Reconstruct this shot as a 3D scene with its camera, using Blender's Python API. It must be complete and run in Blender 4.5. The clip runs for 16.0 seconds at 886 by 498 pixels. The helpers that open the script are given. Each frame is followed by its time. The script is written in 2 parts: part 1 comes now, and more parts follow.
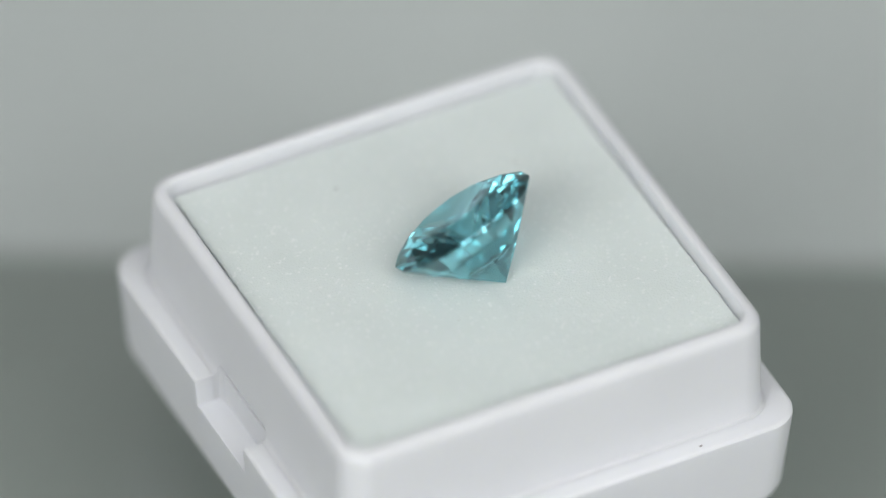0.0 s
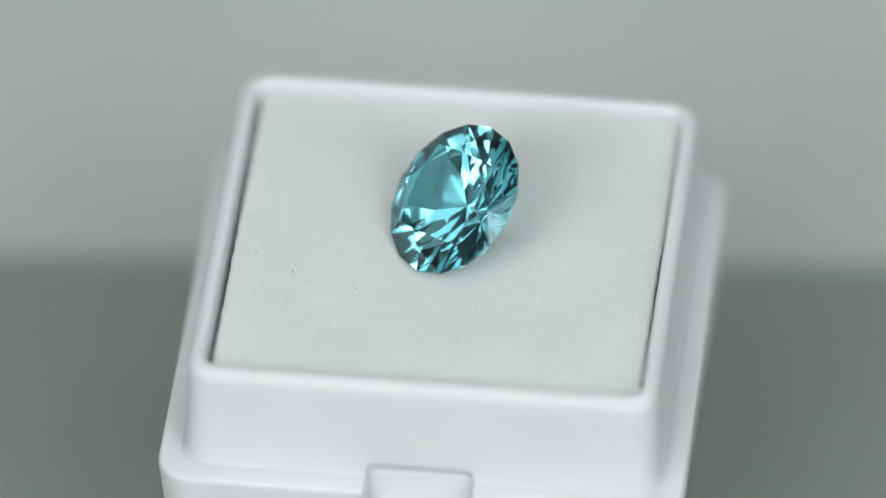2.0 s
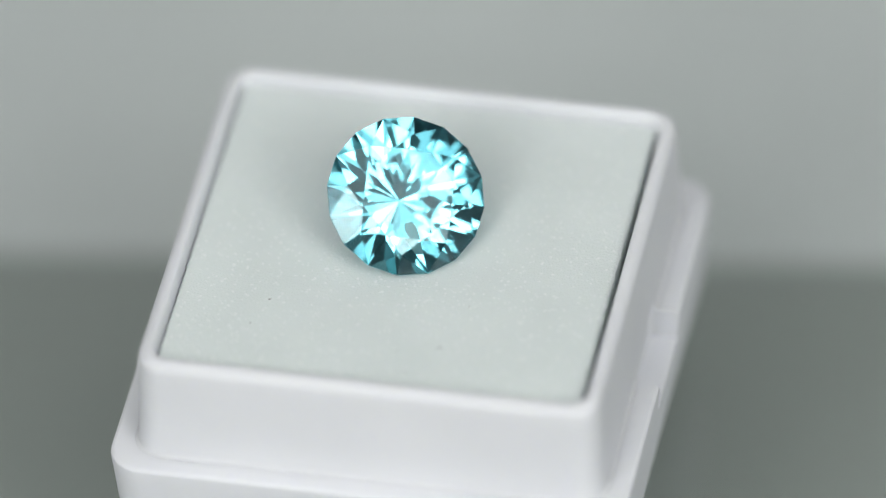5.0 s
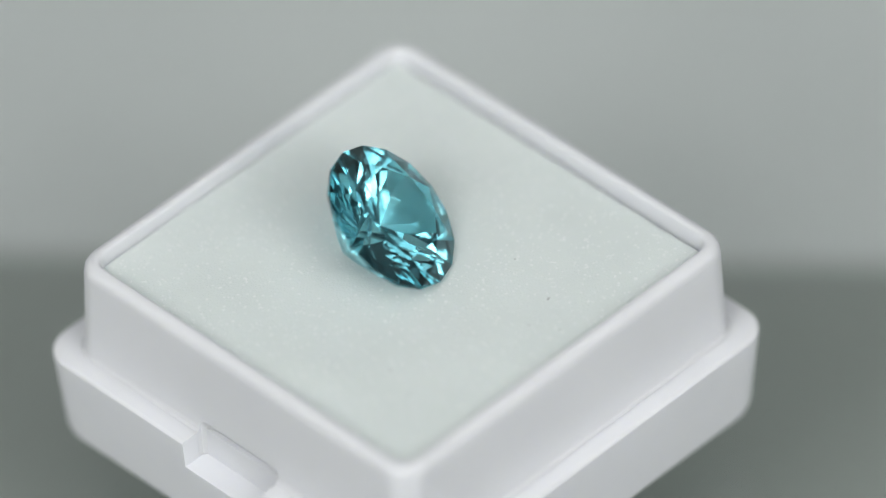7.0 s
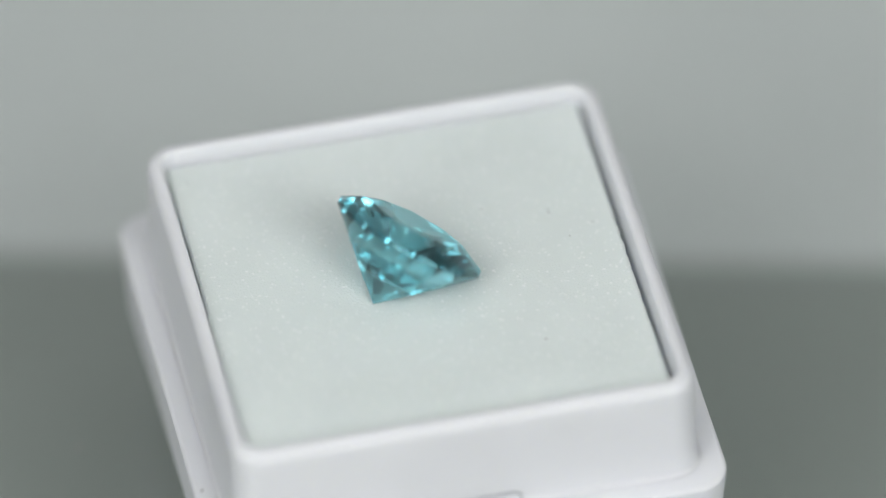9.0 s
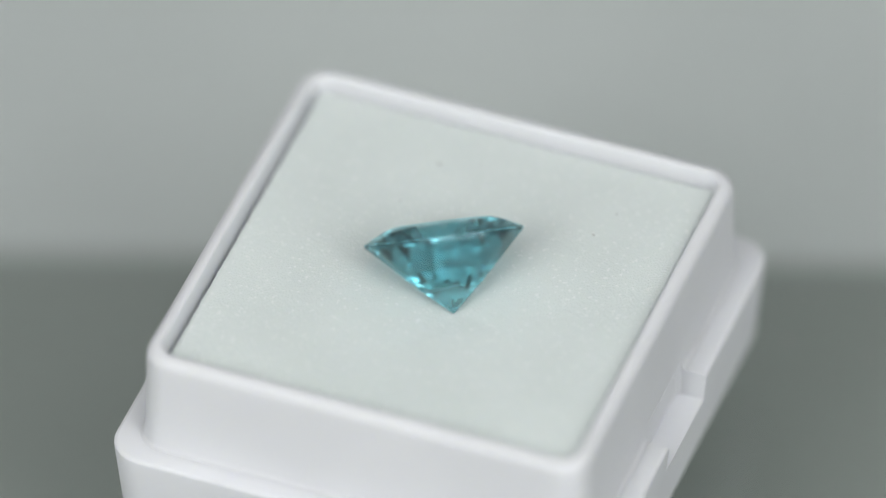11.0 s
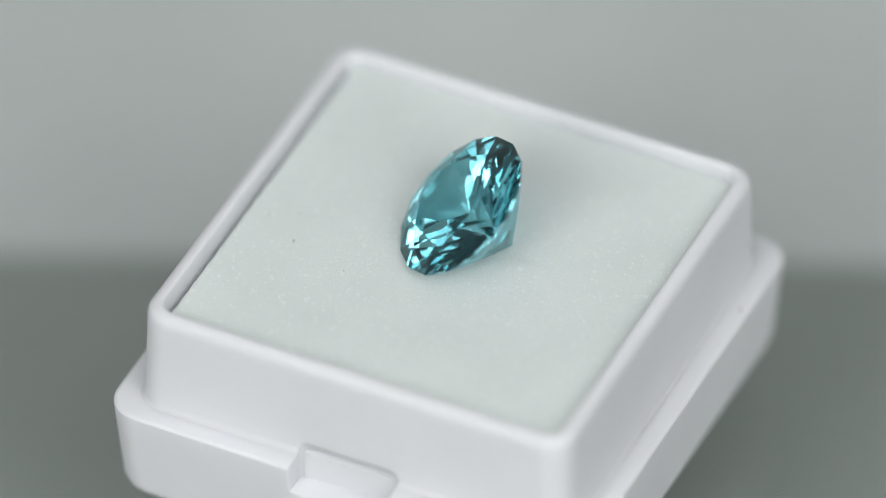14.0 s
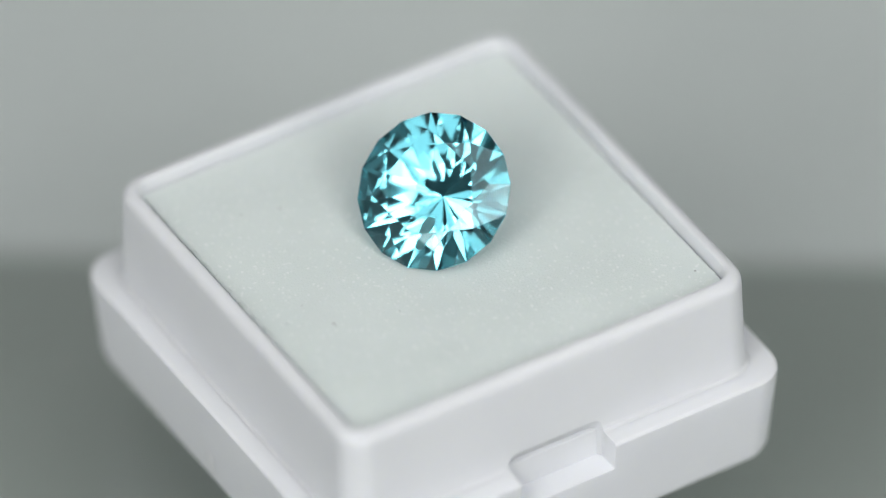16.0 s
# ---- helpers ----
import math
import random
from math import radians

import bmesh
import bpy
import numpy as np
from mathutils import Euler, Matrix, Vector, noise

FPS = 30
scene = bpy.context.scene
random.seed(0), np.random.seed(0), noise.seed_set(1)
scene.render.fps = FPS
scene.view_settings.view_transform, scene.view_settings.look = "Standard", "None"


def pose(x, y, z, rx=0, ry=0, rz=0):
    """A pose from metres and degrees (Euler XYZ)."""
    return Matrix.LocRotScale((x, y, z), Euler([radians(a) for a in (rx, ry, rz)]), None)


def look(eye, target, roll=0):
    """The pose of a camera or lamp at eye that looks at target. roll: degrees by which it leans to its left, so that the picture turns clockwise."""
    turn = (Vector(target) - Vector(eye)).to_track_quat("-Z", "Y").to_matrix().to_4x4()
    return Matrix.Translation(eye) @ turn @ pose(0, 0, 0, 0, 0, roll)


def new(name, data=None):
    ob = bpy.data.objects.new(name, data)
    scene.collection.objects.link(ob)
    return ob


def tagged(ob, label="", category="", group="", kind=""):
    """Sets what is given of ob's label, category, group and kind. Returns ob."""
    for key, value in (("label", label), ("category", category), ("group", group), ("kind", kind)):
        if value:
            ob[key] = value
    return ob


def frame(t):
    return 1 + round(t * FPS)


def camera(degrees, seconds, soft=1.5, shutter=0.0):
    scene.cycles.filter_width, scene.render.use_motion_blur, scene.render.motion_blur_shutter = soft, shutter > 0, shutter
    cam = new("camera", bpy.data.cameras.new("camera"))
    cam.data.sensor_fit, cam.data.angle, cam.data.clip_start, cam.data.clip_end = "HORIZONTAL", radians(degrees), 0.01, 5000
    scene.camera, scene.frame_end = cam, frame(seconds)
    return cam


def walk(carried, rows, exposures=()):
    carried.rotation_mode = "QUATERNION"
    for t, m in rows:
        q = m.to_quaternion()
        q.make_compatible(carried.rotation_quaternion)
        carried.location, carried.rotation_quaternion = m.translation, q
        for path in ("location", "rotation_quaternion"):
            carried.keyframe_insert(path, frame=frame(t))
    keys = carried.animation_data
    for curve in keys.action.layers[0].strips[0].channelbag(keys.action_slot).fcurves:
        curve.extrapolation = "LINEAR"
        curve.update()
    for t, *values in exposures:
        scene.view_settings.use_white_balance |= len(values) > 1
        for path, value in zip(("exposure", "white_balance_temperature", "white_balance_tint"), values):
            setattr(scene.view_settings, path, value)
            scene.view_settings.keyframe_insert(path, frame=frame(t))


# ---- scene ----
# All sizes in metres. U is half the outer width of the box's rim.
U = 0.01336
RIM = 1.10 * U         # rim height over the turntable
cam = camera(4.695, 16.0, soft=1.15)
EYE = Vector((0, -34.1755 * U, 31.0448 * U + RIM))
YAW, PITCH = radians(-0.1074), radians(-42.2617)
AIM = Vector((-math.sin(YAW) * math.cos(PITCH), math.cos(YAW) * math.cos(PITCH), math.sin(PITCH)))
VIEW = look(EYE, EYE + AIM, -1.0217)
walk(cam, [(0, VIEW), (16, VIEW)], exposures=[(0, 0.0), (16, 0.0)])
cam.data.dof.use_dof = True
cam.data.dof.focus_distance = 46.12 * U
cam.data.dof.aperture_fstop = 11.0

# ---- light ----
world = bpy.data.worlds.new("studio")
scene.world = world
world.use_nodes = True
world.node_tree.nodes["Background"].inputs[0].default_value = (0.8, 0.86, 0.9, 1)
world.node_tree.nodes["Background"].inputs[1].default_value = 0.12


def softbox(name, eye, target, w, h, watts, colour=(1, 1, 1)):
    d = bpy.data.lights.new(name, "AREA")
    d.shape, d.size, d.size_y, d.energy, d.color = "RECTANGLE", w, h, watts, colour
    ob = new(name, d)
    ob.matrix_world = look(eye, target)
    return ob


CENTRE = (0, 0, 0.01)
for side in (-1, 1):
    softbox("softbox_front", (side * 0.300, -0.545, 0.42), (side * 0.05, 0, 0.01), 0.44, 0.54, 2.9)
    softbox("softbox_core", (side * 0.300, -0.550, 0.42), (side * 0.05, 0, 0.01), 0.25, 0.32, 0.85)
softbox("softbox_top", (0, -0.21, 0.56), CENTRE, 0.50, 0.36, 0.75)


# ---- materials ----
def material(name):
    m = bpy.data.materials.new(name)
    m.use_nodes = True
    n, l = m.node_tree.nodes, m.node_tree.links
    return m, n, l, n["Principled BSDF"]


def noise_node(n, l, scale, detail=4.0, rough=0.5, coord="Object"):
    tc, no = n.new("ShaderNodeTexCoord"), n.new("ShaderNodeTexNoise")
    no.inputs["Scale"].default_value, no.inputs["Detail"].default_value = scale, detail
    no.inputs["Roughness"].default_value = rough
    l.new(tc.outputs[coord], no.inputs["Vector"])
    return no


def ramp(n, l, source, stops):
    r = n.new("ShaderNodeValToRGB")
    el = r.color_ramp.elements
    while len(el) < len(stops):
        el.new(0.5)
    for e, (at, c) in zip(el, stops):
        e.position, e.color = at, (*c, 1)
    l.new(source, r.inputs[0])
    return r


def bump(n, l, source, strength, distance, bsdf, normal=None):
    b = n.new("ShaderNodeBump")
    b.inputs["Strength"].default_value, b.inputs["Distance"].default_value = strength, distance
    l.new(source, b.inputs["Height"])
    if normal:
        l.new(normal, b.inputs["Normal"])
    l.new(b.outputs[0], bsdf.inputs["Normal"])
    return b


def white_plastic():
    m, n, l, b = material("white_plastic")
    no = noise_node(n, l, 120, 5)
    r = ramp(n, l, no.outputs[0], [(0.3, (0.715, 0.729, 0.756)), (0.7, (0.755, 0.769, 0.796))])
    l.new(r.outputs[0], b.inputs["Base Color"])
    b.inputs["Roughness"].default_value = 0.55
    b.inputs["Specular IOR Level"].default_value = 0.15
    b.inputs["IOR"].default_value = 1.46
    b.inputs["Subsurface Weight"].default_value = 0.45
    b.inputs["Subsurface Radius"].default_value = (0.0016, 0.0016, 0.0018)
    b.inputs["Subsurface Scale"].default_value = 1.0
    fine = noise_node(n, l, 900, 3)
    bump(n, l, fine.outputs[0], 0.12, 0.0001, b)
    return m


def foam():
    m, n, l, b = material("white_foam")
    big = noise_node(n, l, 160, 6, 0.6)
    r = ramp(n, l, big.outputs[0], [(0.3, (0.695, 0.758, 0.738)), (0.7, (0.745, 0.808, 0.788))])
    tc, vo = n.new("ShaderNodeTexCoord"), n.new("ShaderNodeTexVoronoi")
    vo.inputs["Scale"].default_value = 7500
    l.new(tc.outputs["Object"], vo.inputs["Vector"])
    sep = n.new("ShaderNodeSeparateColor")
    l.new(vo.outputs["Color"], sep.inputs[0])
    # sparkle of the foam cells, painted into the colour as scattered paler specks
    painted_glint = ramp(n, l, sep.outputs[0], [(0.92, (0, 0, 0)), (1.0, (0.9, 0.9, 0.9))])
    mix = n.new("ShaderNodeMix")
    mix.data_type = "RGBA"
    l.new(painted_glint.outputs[0], mix.inputs[0])
    l.new(r.outputs[0], mix.inputs[6])
    mix.inputs[7].default_value = (0.84, 0.88, 0.87, 1)
    l.new(mix.outputs[2], b.inputs["Base Color"])
    b.inputs["Roughness"].default_value = 0.75
    b.inputs["Subsurface Weight"].default_value = 0.5
    b.inputs["Subsurface Radius"].default_value = (0.0012, 0.0012, 0.0013)
    b.inputs["Subsurface Scale"].default_value = 1.0
    first = bump(n, l, vo.outputs["Distance"], 0.4, 0.00006, b)
    fine = noise_node(n, l, 2500, 4, 0.7)
    bump(n, l, fine.outputs[0], 0.45, 0.00008, b, first.outputs[0])
    return m


def gem_glass():
    """Blue zircon."""
    m = bpy.data.materials.new("blue_zircon")
    m.use_nodes = True
    n, l = m.node_tree.nodes, m.node_tree.links
    n.clear()
    out = n.new("ShaderNodeOutputMaterial")
    # zircon splits light in two, each with its own index; the differing tints imitate fire
    both = n.new("ShaderNodeMixShader")
    both.inputs[0].default_value = 0.5
    for k, (ior, tint) in enumerate(((1.925, (0.75, 0.937, 0.950)), (1.975, (0.61, 0.925, 0.985)))):
        g = n.new("ShaderNodeBsdfGlass")
        g.inputs["Color"].default_value = (*tint, 1)
        g.inputs["Roughness"].default_value = 0.0
        g.inputs["IOR"].default_value = ior
        l.new(g.outputs[0], both.inputs[k + 1])
    l.new(both.outputs[0], out.inputs["Surface"])
    return m


def clear_plate():
    m = bpy.data.materials.new("clear_acrylic")
    m.use_nodes = True
    n, l = m.node_tree.nodes, m.node_tree.links
    n.clear()
    out, mix = n.new("ShaderNodeOutputMaterial"), n.new("ShaderNodeMixShader")
    clear, gloss = n.new("ShaderNodeBsdfTransparent"), n.new("ShaderNodeBsdfGlossy")
    clear.inputs["Color"].default_value = (0.985, 0.995, 0.99, 1)
    gloss.inputs["Roughness"].default_value = 0.03
    mix.inputs[0].default_value = 0.06
    l.new(clear.outputs[0], mix.inputs[1])
    l.new(gloss.outputs[0], mix.inputs[2])
    l.new(mix.outputs[0], out.inputs["Surface"])
    return m


def board(name, low, high, rough):
    m, n, l, b = material(name)
    no = noise_node(n, l, 60, 6, 0.55)
    r = ramp(n, l, no.outputs[0], [(0.25, low), (0.75, high)])
    l.new(r.outputs[0], b.inputs["Base Color"])
    b.inputs["Roughness"].default_value = rough
    fine = noise_node(n, l, 700, 3)
    bump(n, l, fine.outputs[0], 0.1, 0.0001, b)
    return m


def plain(name, colour, rough=0.6):
    m, n, l, b = material(name)
    no = noise_node(n, l, 900, 3)
    r = ramp(n, l, no.outputs[0], [(0.3, [c * 0.9 for c in colour]), (0.7, colour)])
    l.new(r.outputs[0], b.inputs["Base Color"])
    b.inputs["Roughness"].default_value = rough
    return m


PLASTIC, FOAM, GEM, PLATE = white_plastic(), foam(), gem_glass(), clear_plate()
DARK = board("dark_grey_board", (0.254, 0.283, 0.260), (0.287, 0.316, 0.293), 0.7)
LIGHT = board("light_grey_card", (0.565, 0.597, 0.588), (0.612, 0.644, 0.635), 0.8)
CLOTH = board("grey_cloth", (0.09, 0.093, 0.096), (0.12, 0.123, 0.126), 0.9)
PALE_CLOTH = board("pale_cloth", (0.29, 0.30, 0.31), (0.35, 0.36, 0.37), 0.9)
SPECK = plain("dark_dust", (0.16, 0.15, 0.14))
DUST = plain("pale_dust", (0.42, 0.44, 0.42))


# ---- mesh helpers ----
def mesh_object(name, bm, mat, parent=None, label="", smooth=None):
    me = bpy.data.meshes.new(name)
    bmesh.ops.recalc_face_normals(bm, faces=bm.faces)
    bm.to_mesh(me)
    bm.free()
    me.materials.append(mat)
    if smooth is not None:
        me.polygons.foreach_set("use_smooth", [True] * len(me.polygons))
        me.set_sharp_from_angle(angle=radians(smooth))
    ob = new(name, me)
    if parent:
        ob.parent = parent
    if label:
        tagged(ob, label)
    return ob


def part(name, bm, mat, parent, label="", smooth=35):
    return mesh_object(name, bm, mat, parent, label, smooth)


def ring(bm, hx, hy, r, z, n=8, cx=0.0, cy=0.0):
    """A rounded rectangle of half widths hx, hy and corner radius r at height z."""
    vs = []
    for k, (sx, sy) in enumerate(((1, 1), (-1, 1), (-1, -1), (1, -1))):
        for i in range(n + 1):
            a = math.pi / 2 * (k + i / n)
            vs.append(bm.verts.new((cx + sx * (hx - r) + r * math.cos(a), cy + sy * (hy - r) + r * math.sin(a), z)))
    return vs


def loft(bm, rings, first=True, last=True):
    for a, b in zip(rings, rings[1:]):
        for i in range(len(a)):
            j = (i + 1) % len(a)
            bm.faces.new((a[i], a[j], b[j], b[i]))
    if first:
        bm.faces.new(rings[0][::-1])
    if last:
        bm.faces.new(rings[-1])


def block(bm, x0, x1, y0, y1, z0, z1):
    v = [bm.verts.new((x, y, z)) for z in (z0, z1) for y in (y0, y1) for x in (x0, x1)]
    for f in ((0, 1, 3, 2), (4, 6, 7, 5), (0, 4, 5, 1), (2, 3, 7, 6), (0, 2, 6, 4), (1, 5, 7, 3)):
        bm.faces.new([v[i] for i in f])


# ---- the setting ----
ZG = RIM - 2.1 * U     # the table top under the clear turntable


def setting():
    bm = bmesh.new()
    block(bm, -0.6, 0.6, -0.6, 0.6, ZG - 0.03, ZG)
    tagged(mesh_object("ground", bm, DARK), "dark grey-green matte table top", "table top", kind="structure")
    bm = bmesh.new()
    block(bm, -0.5, 0.5, 0, 0.5, 0, 0.0003)
    ob = tagged(mesh_object("backdrop", bm, LIGHT), "light grey card lying on the dark table", "backdrop", kind="structure")
    ob.matrix_world = pose(0, 2.21 * U, ZG + 0.0002, 0, 0, -2.8)
    # unseen walls added round the table; their tones set fill light and reflections
    for name, box in (("wall_back", (-0.6, 0.6, 0.6, 0.61)), ("wall_front", (-0.6, 0.6, -0.61, -0.6)),
                      ("wall_left", (-0.61, -0.6, -0.61, 0.61)), ("wall_right", (0.6, 0.61, -0.61, 0.61))):
        bm = bmesh.new()
        block(bm, *box, ZG - 0.03, 0.75)
        mat, label = {"wall_back": (LIGHT, "unseen light grey wall added behind the table as a reflector"),
                      "wall_front": (CLOTH, "unseen grey cloth wall added in front to keep reflections dark")}.get(name, (PALE_CLOTH, "unseen pale grey cloth wall added at the side to bounce fill light"))
        tagged(mesh_object(name, bm, mat), label, "wall", kind="structure")
    # unseen ceiling, added dark to hold back bounced light from above
    bm = bmesh.new()
    block(bm, -0.61, 0.61, -0.61, 0.61, 0.75, 0.76)
    tagged(mesh_object("ceiling", bm, CLOTH), "unseen grey cloth ceiling added to close in the light", "ceiling", kind="structure")


setting()


# ---- the turntable ----
def turntable():
    top = new("turntable")
    tagged(top, "clear glossy acrylic turntable plate with a few dust specks", "turntable")
    bm = bmesh.new()
    bmesh.ops.create_cone(bm, cap_ends=True, segments=128, radius1=0.11, radius2=0.11, depth=0.002)
    bmesh.ops.translate(bm, verts=bm.verts, vec=(0, 0, -0.001))
    plate = part("plate", bm, PLATE, top, "clear glossy acrylic disc")
    plate.visible_shadow = False
    bm = bmesh.new()
    bmesh.ops.create_cone(bm, cap_ends=True, segments=48, radius1=0.0062, radius2=0.005, depth=-ZG - 0.002)
    bmesh.ops.translate(bm, verts=bm.verts, vec=(0, 0, (ZG - 0.002) / 2))
    part("spindle", bm, SPECK, top, "short dark spindle under the plate")
    return top


# ---- the box ----
def boolean_cut(ob, cutters):
    """Cuts the cutters out of ob for good."""
    for c in cutters:
        mod = ob.modifiers.new("cut", "BOOLEAN")
        mod.operation, mod.solver, mod.object = "DIFFERENCE", "EXACT", c
    dg = bpy.context.evaluated_depsgraph_get()
    me = bpy.data.meshes.new_from_object(ob.evaluated_get(dg))
    ob.modifiers.clear()
    ob.data = me
    for c in cutters:
        bpy.data.objects.remove(c)
    me.polygons.foreach_set("use_smooth", [True] * len(me.polygons))
    me.set_sharp_from_angle(angle=radians(32))
    even = ob.modifiers.new("even_normals", "WEIGHTED_NORMAL")
    even.keep_sharp, even.weight = True, 60


B = 1.1232 * U         # half width of the base
LEDGE = RIM - 0.50 * U


def gem_box():
    top = new("gem_box")
    tagged(top, "square white plastic gem display box, open, on the turntable", "display box")
    # base with its ledge
    bm = bmesh.new()
    rb = 0.150 * U
    foot = 0.115 * U
    loft(bm, [ring(bm, 0.84 * U, 0.84 * U, rb, 0.0),
              ring(bm, 0.85 * U, 0.85 * U, rb, foot),
              ring(bm, B - 0.095 * U, B - 0.095 * U, rb, foot + 0.002 * U),
              ring(bm, B - 0.066 * U, B - 0.066 * U, rb, foot + 0.010 * U),
              ring(bm, B - 0.044 * U, B - 0.044 * U, rb, foot + 0.032 * U),
              ring(bm, B - 0.032 * U, B - 0.032 * U, rb, foot + 0.070 * U),
              ring(bm, B - 0.004 * U, B - 0.004 * U, rb, LEDGE - 0.022 * U),
              ring(bm, B - 0.005 * U, B - 0.005 * U, rb, LEDGE - 0.010 * U),
              ring(bm, B - 0.012 * U, B - 0.012 * U, rb, LEDGE - 0.003 * U),
              ring(bm, B - 0.022 * U, B - 0.022 * U, rb, LEDGE)])
    base = part("base", bm, PLASTIC, top)
    cutters = []
    for s in (-1, 1):
        bm = bmesh.new()
        x0, x1 = sorted((s * 0.988 * U, s * 1.3 * U))
        block(bm, x0, x1, -0.235 * U, 0.235 * U, LEDGE - 0.145 * U, LEDGE + 0.2 * U)
        cutters.append(mesh_object("cutter", bm, PLASTIC))
    boolean_cut(base, cutters)
    # upper tray: outer wall, rounded rim, inner wall, floor
    bm = bmesh.new()
    r, a = 0.125 * U, 0.935 * U
    rings = [ring(bm, 1.018 * U, 1.018 * U, r, LEDGE - 0.36 * U),
             ring(bm, 1.034 * U, 1.034 * U, r + 0.02 * U, LEDGE - 0.002 * U),
             ring(bm, 1.018 * U, 1.018 * U, r + 0.01 * U, LEDGE + 0.009 * U),
             ring(bm, 1.011 * U, 1.011 * U, r, LEDGE + 0.030 * U),
             ring(bm, 1.000 * U, 1.000 * U, r, RIM - 0.062 * U)]
    for q in (20, 40, 60, 80):
        c, s = math.cos(radians(q)), math.sin(radians(q))
        rings.append(ring(bm, U - 0.048 * U * (1 - c), U - 0.048 * U * (1 - c), r - 0.02 * U * (1 - c), RIM - 0.052 * U * (1 - s)))
    for q in (80, 55, 30, 5):
        c, s = math.cos(radians(q)), math.sin(radians(q))
        rings.append(ring(bm, a + 0.014 * U * (1 - c), a + 0.014 * U * (1 - c), 0.085 * U, RIM - 0.016 * U * (1 - s)))
    rings.append(ring(bm, a - 0.023 * U, a - 0.023 * U, 0.08 * U, RIM - 0.17 * U))
    rings.append(ring(bm, a - 0.030 * U, a - 0.030 * U, 0.08 * U, RIM - 0.78 * U))
    loft(bm, rings)
    tray = part("tray", bm, PLASTIC, top)
    cutters = []
    for s in (-1, 1):
        bm = bmesh.new()
        # a scooped recess, wider and taller towards the outside
        rows = []
        for x, hy, zt in ((0.962, 0.190, -0.010), (0.973, 0.208, 0.025), (1.006, 0.234, 0.070), (1.3, 0.238, 0.074)):
            row, rr = [], 0.045
            for k in range(7):
                q = math.pi / 2 * k / 6
                row.append((x, hy - rr + rr * math.cos(q), zt - rr + rr * math.sin(q)))
            row += [(x, -y, z) for x, y, z in row[::-1]]
            row += [(x, -hy, -0.17), (x, hy, -0.17)]
            rows.append([bm.verts.new((s * px * U, py * U, LEDGE + pz * U)) for px, py, pz in row])
        loft(bm, rows)
        cutters.append(mesh_object("cutter", bm, PLASTIC))
    boolean_cut(tray, cutters)
    return top


# the stone's place in the box, from the middle of the rim: its culet, and the way that its axis points
CULET = Vector((0.1351, -0.2234, -0.0610)) * U
AZ, EL = radians(121.47), radians(48.0)


def press(x, y):
    """How high the foam may stand under the stone, which lies along one of its lower facets."""
    dx, dy = x - CULET.x / U, y - CULET.y / U
    along, across = dx * math.cos(AZ) + dy * math.sin(AZ), abs(dy * math.cos(AZ) - dx * math.sin(AZ))
    away = max(0.0, -0.02 - along, along - 0.5, across - 0.05 - 0.15 * max(0.0, along))
    return CULET.z / U - 0.005 + 0.034 * along + 0.13 * away


def foam_pad():
    bm = bmesh.new()
    hx0, hx1, hy0, hy1 = -0.897 * U, 0.921 * U, -0.922 * U, 0.899 * U
    n = 150
    zt, zb = RIM - 0.056 * U, RIM - 0.775 * U
    grid = []
    for i in range(n + 1):
        row = []
        for j in range(n + 1):
            x = hx0 + (hx1 - hx0) * i / n
            y = hy0 + (hy1 - hy0) * j / n
            edge = min(i, j, n - i, n - j)
            z = zt + 0.003 * U * noise.noise((x * 300, y * 300, 2)) - (0.010 * U if edge == 0 else 0)
            z = min(z, press(x / U, y / U) * U + RIM)
            if i in (0, n):
                x += 0.004 * U * noise.noise((y * 1500, 7, 1)) + 0.004 * U * noise.noise((y * 6000, 4, 1)) - 0.003 * U
            if j in (0, n):
                y += 0.004 * U * noise.noise((x * 1500, 3, 9)) + 0.004 * U * noise.noise((x * 6000, 5, 2)) + (0.004 * U if x < 0 and j == 0 else 0)
            row.append(bm.verts.new((x, y, z)))
        grid.append(row)
    for i in range(n):
        for j in range(n):
            bm.faces.new((grid[i][j], grid[i + 1][j], grid[i + 1][j + 1], grid[i][j + 1]))
    rim = [grid[i][0] for i in range(n)] + [grid[n][j] for j in range(n)] + [grid[i][n] for i in range(n, 0, -1)] + [grid[0][j] for j in range(n, 0, -1)]
    low = [bm.verts.new((v.co.x, v.co.y, zb)) for v in rim]
    for i in range(len(rim)):
        j = (i + 1) % len(rim)
        bm.faces.new((rim[i], rim[j], low[j], low[i]))
    bm.faces.new(low)
    ob = mesh_object("foam_pad", bm, FOAM, smooth=40)
    return tagged(ob, "white fine-celled foam pad filling the box", "foam pad")


# ---- the stone ----
RG = 0.3448 * U
HP = 0.331 * U


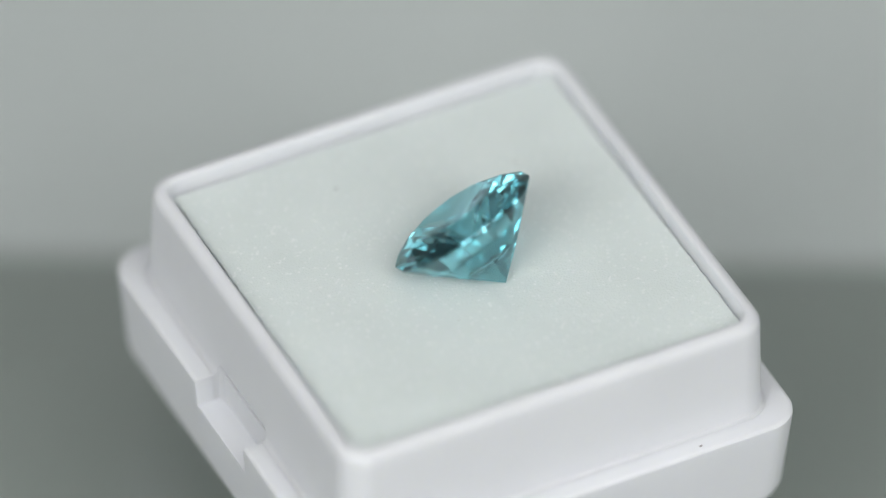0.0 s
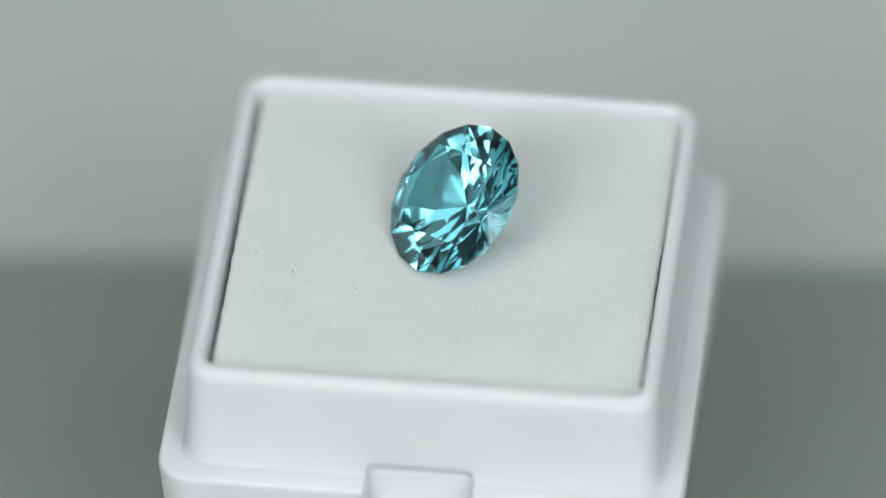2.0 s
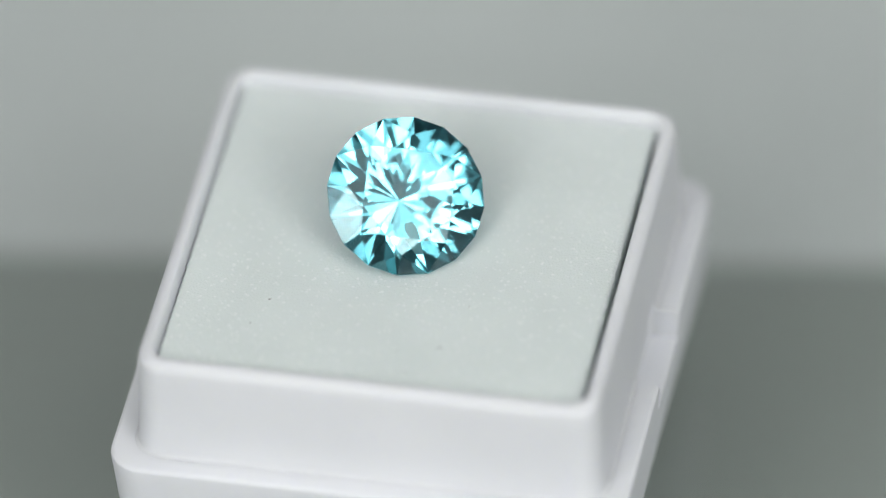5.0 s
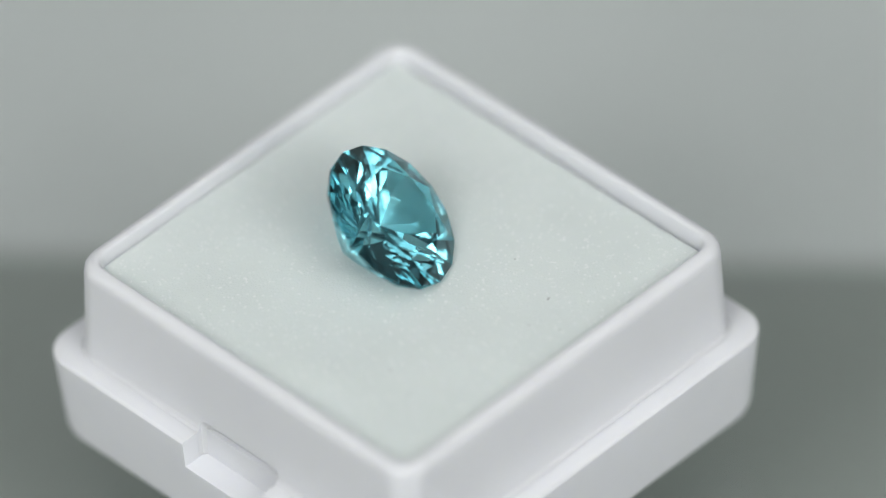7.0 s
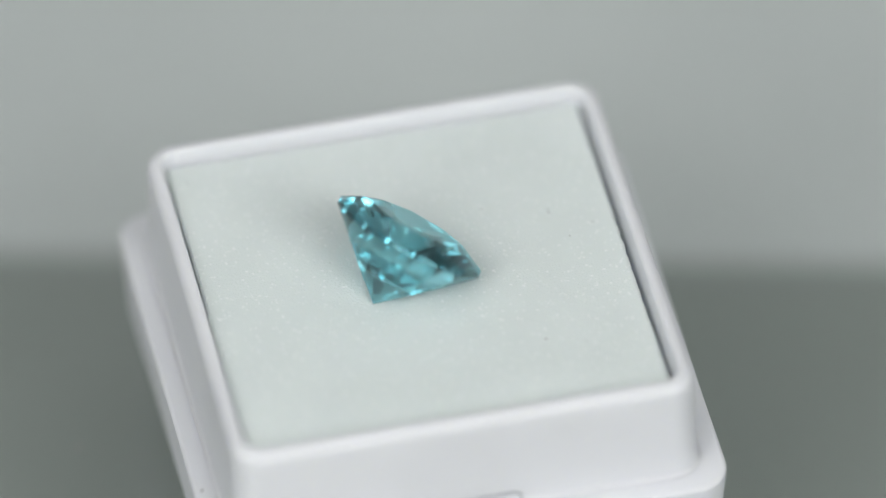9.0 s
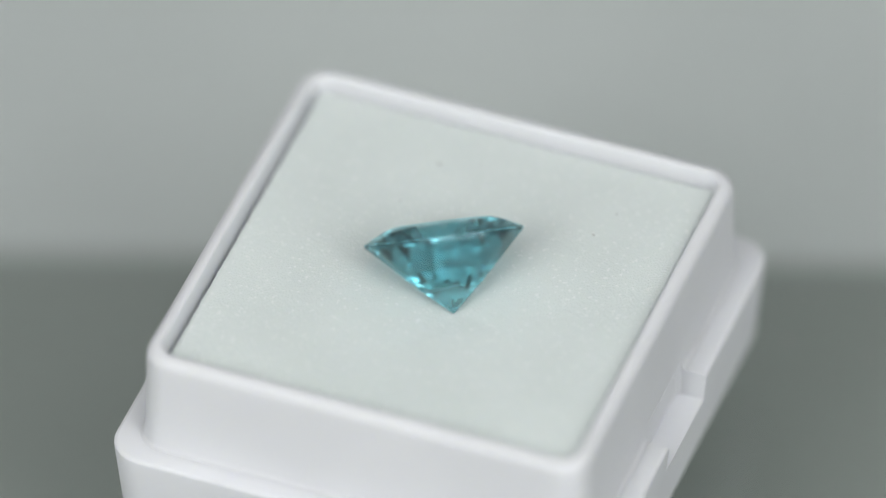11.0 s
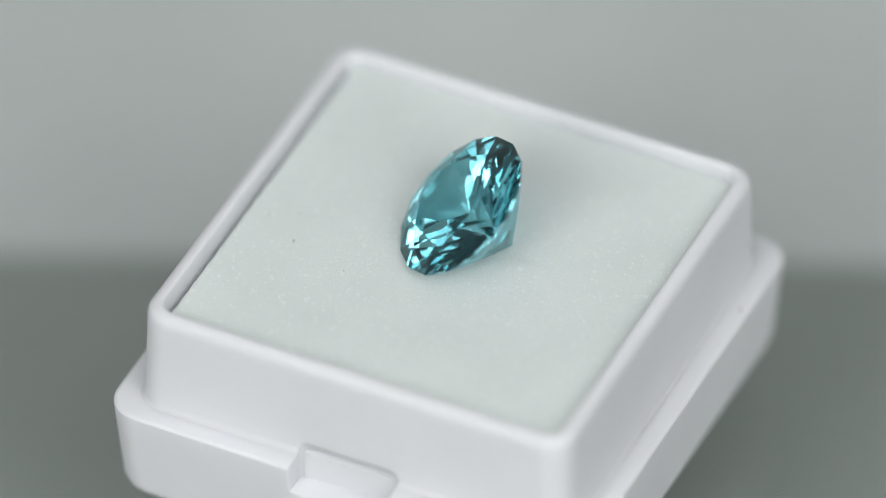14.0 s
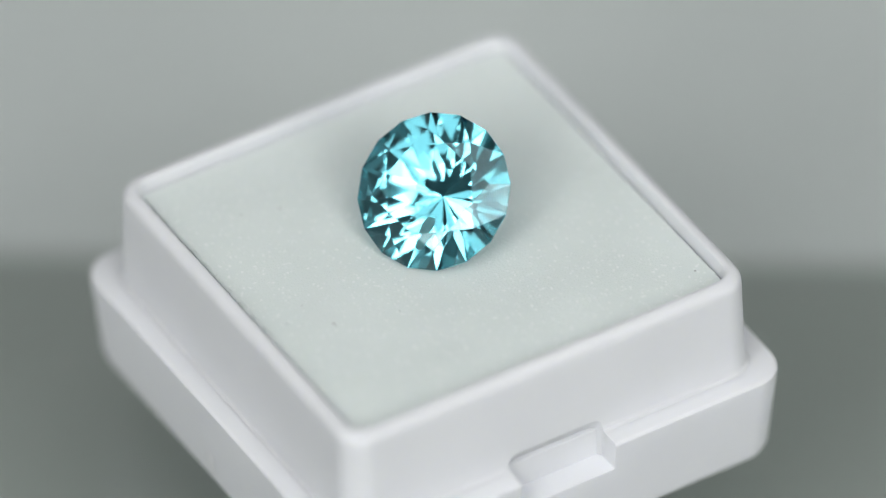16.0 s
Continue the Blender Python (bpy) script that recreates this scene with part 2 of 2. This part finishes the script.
def cut_stone():
    """The closed stone, ground facet by facet out of a blank: girdle, crown, pavilion."""
    bm = bmesh.new()
    bmesh.ops.create_cube(bm, size=3 * RG)
    step, band = math.pi / 8, 0.03

    def grind(az, slope, r, z, side):
        """One flat facet through radius r and height z (of the girdle's radius), tilted by slope."""
        out = Vector((math.cos(az) * math.sin(slope), math.sin(az) * math.sin(slope), side * math.cos(slope)))
        at = Vector((math.cos(az) * r, math.sin(az) * r, z)) * RG
        cut = bmesh.ops.bisect_plane(bm, geom=bm.verts[:] + bm.edges[:] + bm.faces[:], dist=1e-8, plane_co=at, plane_no=out, clear_outer=True)
        edges = [e for e in cut["geom_cut"] if isinstance(e, bmesh.types.BMEdge)]
        if len(edges) > 2:
            bmesh.ops.contextual_create(bm, geom=edges)

    flat = math.cos(step / 2)
    for k in range(16):
        grind((k + 0.5) * step, math.pi / 2, flat, 0, 1)
    # crown: table, eight mains, eight stars, sixteen upper girdle facets
    hc, rt, rs, c8 = 0.19, 0.60, 0.765, math.cos(step)
    main = math.atan2(hc - band / 2, 1 - rt)
    zs = band / 2 + (1 - rs * c8) * math.tan(main)
    grind(0, 0, 0, hc, 1)
    for k in range(8):
        grind(2 * k * step, main, 1, band / 2, 1)
        grind((2 * k + 1) * step, math.atan2(hc - zs, rs - rt * c8), rs, zs, 1)
    half = math.atan2(zs - band / 2, flat - rs * flat)
    for k in range(16):
        grind((k + 0.5) * step, half, flat, band / 2, 1)
    # pavilion: sixteen lower girdle facets, eight mains, sixteen short facets round the culet
    for k in range(16):
        grind((k + 0.5) * step, radians(45.3), flat, -band / 2, -1)
    for k in range(8):
        grind(2 * k * step, radians(44.1), 1, -band / 2, -1)
    for k in range(16):
        grind(k * step, radians(42.4 if k % 2 else 41.9), 0, -HP / RG, -1)
    bmesh.ops.remove_doubles(bm, verts=bm.verts, dist=2e-7)
    bmesh.ops.recalc_face_normals(bm, faces=bm.faces)
    return bm


def gemstone():
    top = new("gemstone")
    tagged(top, "round faceted pale blue zircon lying tilted on the foam", "gemstone")
    whole = cut_stone()
    sets = {"table": [], "crown": [], "girdle": [], "pavilion": []}
    for f in whole.faces:
        up = f.normal.z
        sets["table" if up > 0.999 else "girdle" if abs(up) < 0.05 else "crown" if up > 0 else "pavilion"].append([v.co.copy() for v in f.verts])
    whole.free()
    labels = {"table": "flat eight-sided table facet", "crown": "ring of crown facets", "girdle": "narrow polished girdle band", "pavilion": "pointed pavilion of long facets"}
    for name, faces in sets.items():
        me = bpy.data.meshes.new(name)
        spots, index, loops = [], {}, []
        for face in faces:
            loop = []
            for co in face:
                key = tuple(co)
                if key not in index:
                    index[key] = len(spots)
                    spots.append(key)
                loop.append(index[key])
            loops.append(loop)
        me.from_pydata(spots, [], loops)
        me.materials.append(GEM)
        ob = new(name, me)
        ob.parent = top
        tagged(ob, labels[name])
    return top


def fleck(name, size, mat, parent, place, long=1.0, turn=0.0, flat=0.4):
    """A crumb of dust, or with long > 1 a bit of fibre, resting at place."""
    bm = bmesh.new()
    bmesh.ops.create_icosphere(bm, subdivisions=1, radius=size)
    for v in bm.verts:
        v.co *= 1 + 0.3 * noise.noise(v.co * 60000 + Vector(place) * 900)
    bmesh.ops.scale(bm, verts=bm.verts, vec=(long, 1, flat))
    ob = part(name, bm, mat, parent, smooth=60)
    ob.matrix_basis = pose(place[0], place[1], place[2] + size * flat * 0.7, 0, 0, turn)
    return ob


def details():
    zf = RIM - 0.056 * U
    for x, y, size, long, turn in ((0.523, 0.444, 0.0065, 1.6, 20), (0.573, 0.605, 0.0045, 1.2, 0), (-0.249, 0.629, 0.0035, 7, 15),
                                   (-0.140, 0.802, 0.0032, 6, 75), (-0.151, -0.350, 0.0040, 1, 0), (-0.328, 0.354, 0.0034, 4, 80),
                                   (-0.075, 0.685, 0.0045, 1.3, 0), (-0.780, -0.848, 0.0060, 1.5, 40)):
        fleck("lint", 0.58 * size * U, SPECK, PAD, (x * U, y * U, zf), long, turn)
    fleck("speck", 0.0060 * U, SPECK, BOX, (0.633 * U, -1.083 * U, LEDGE), 1.2, 30)
    rng = random.Random(4)
    for x, y, size in ((1.178, 1.170, 0.020), (-0.355, -1.450, 0.016), (0.524, -1.621, 0.012)):
        fleck("dust", size * U, DUST, TURNTABLE, (x * U, y * U, 0), 1.1, rng.uniform(0, 180), 0.25)
    for _ in range(34):
        q, r = rng.uniform(0, 2 * math.pi), rng.uniform(1.6, 3.2)
        fleck("dust", rng.uniform(0.004, 0.010) * U, DUST, TURNTABLE, (r * math.cos(q) * U, r * math.sin(q) * U, 0), rng.uniform(1, 1.8), rng.uniform(0, 180), 0.25)
    # moulding pip low on one side of the base
    bm = bmesh.new()
    bmesh.ops.create_uvsphere(bm, u_segments=16, v_segments=10, radius=1)
    bmesh.ops.scale(bm, verts=bm.verts, vec=(0.034 * U, 0.012 * U, 0.062 * U))
    pip = part("moulding_pip", bm, PLASTIC, BOX, smooth=60)
    pip.matrix_basis = pose(0.04 * U, B - 0.027 * U, RIM - 0.83 * U)


TURNTABLE, BOX, PAD, STONE = turntable(), gem_box(), foam_pad(), gemstone()
details()

# the stone lying on the foam
AXIS = Vector((math.cos(EL) * math.cos(AZ), math.cos(EL) * math.sin(AZ), math.sin(EL)))
SIDE = Vector((-math.sin(AZ), math.cos(AZ), 0))
UP = AXIS.cross(SIDE)
IN_BOX = Matrix.Translation(CULET + HP * AXIS + Vector((0, 0, RIM))) @ Matrix((SIDE, UP, AXIS)).transposed().to_4x4()


def motions():
    """The plate turns steadily, with a slight wobble, and carries box, pad and stone."""
    lift = Matrix.Translation((0, 0, RIM))
    tilt = pose(0, 0, 0, 0.4963, 1.0732, 0)
    on_plate = Matrix.Translation((0.1121 * U, -0.0200 * U, 0)) @ pose(0, 0, 0, 0, 0, 25.9364)
    carried = lift @ on_plate @ tilt @ lift.inverted()
    for ob, place in ((TURNTABLE, Matrix.Identity(4)), (BOX, Matrix.Identity(4)), (PAD, Matrix.Identity(4)), (STONE, IN_BOX)):
        walk(ob, [(k / 4, pose(0, 0, 0, 0, 0, 28.4123 * k / 4) @ carried @ place) for k in range(65)])


motions()
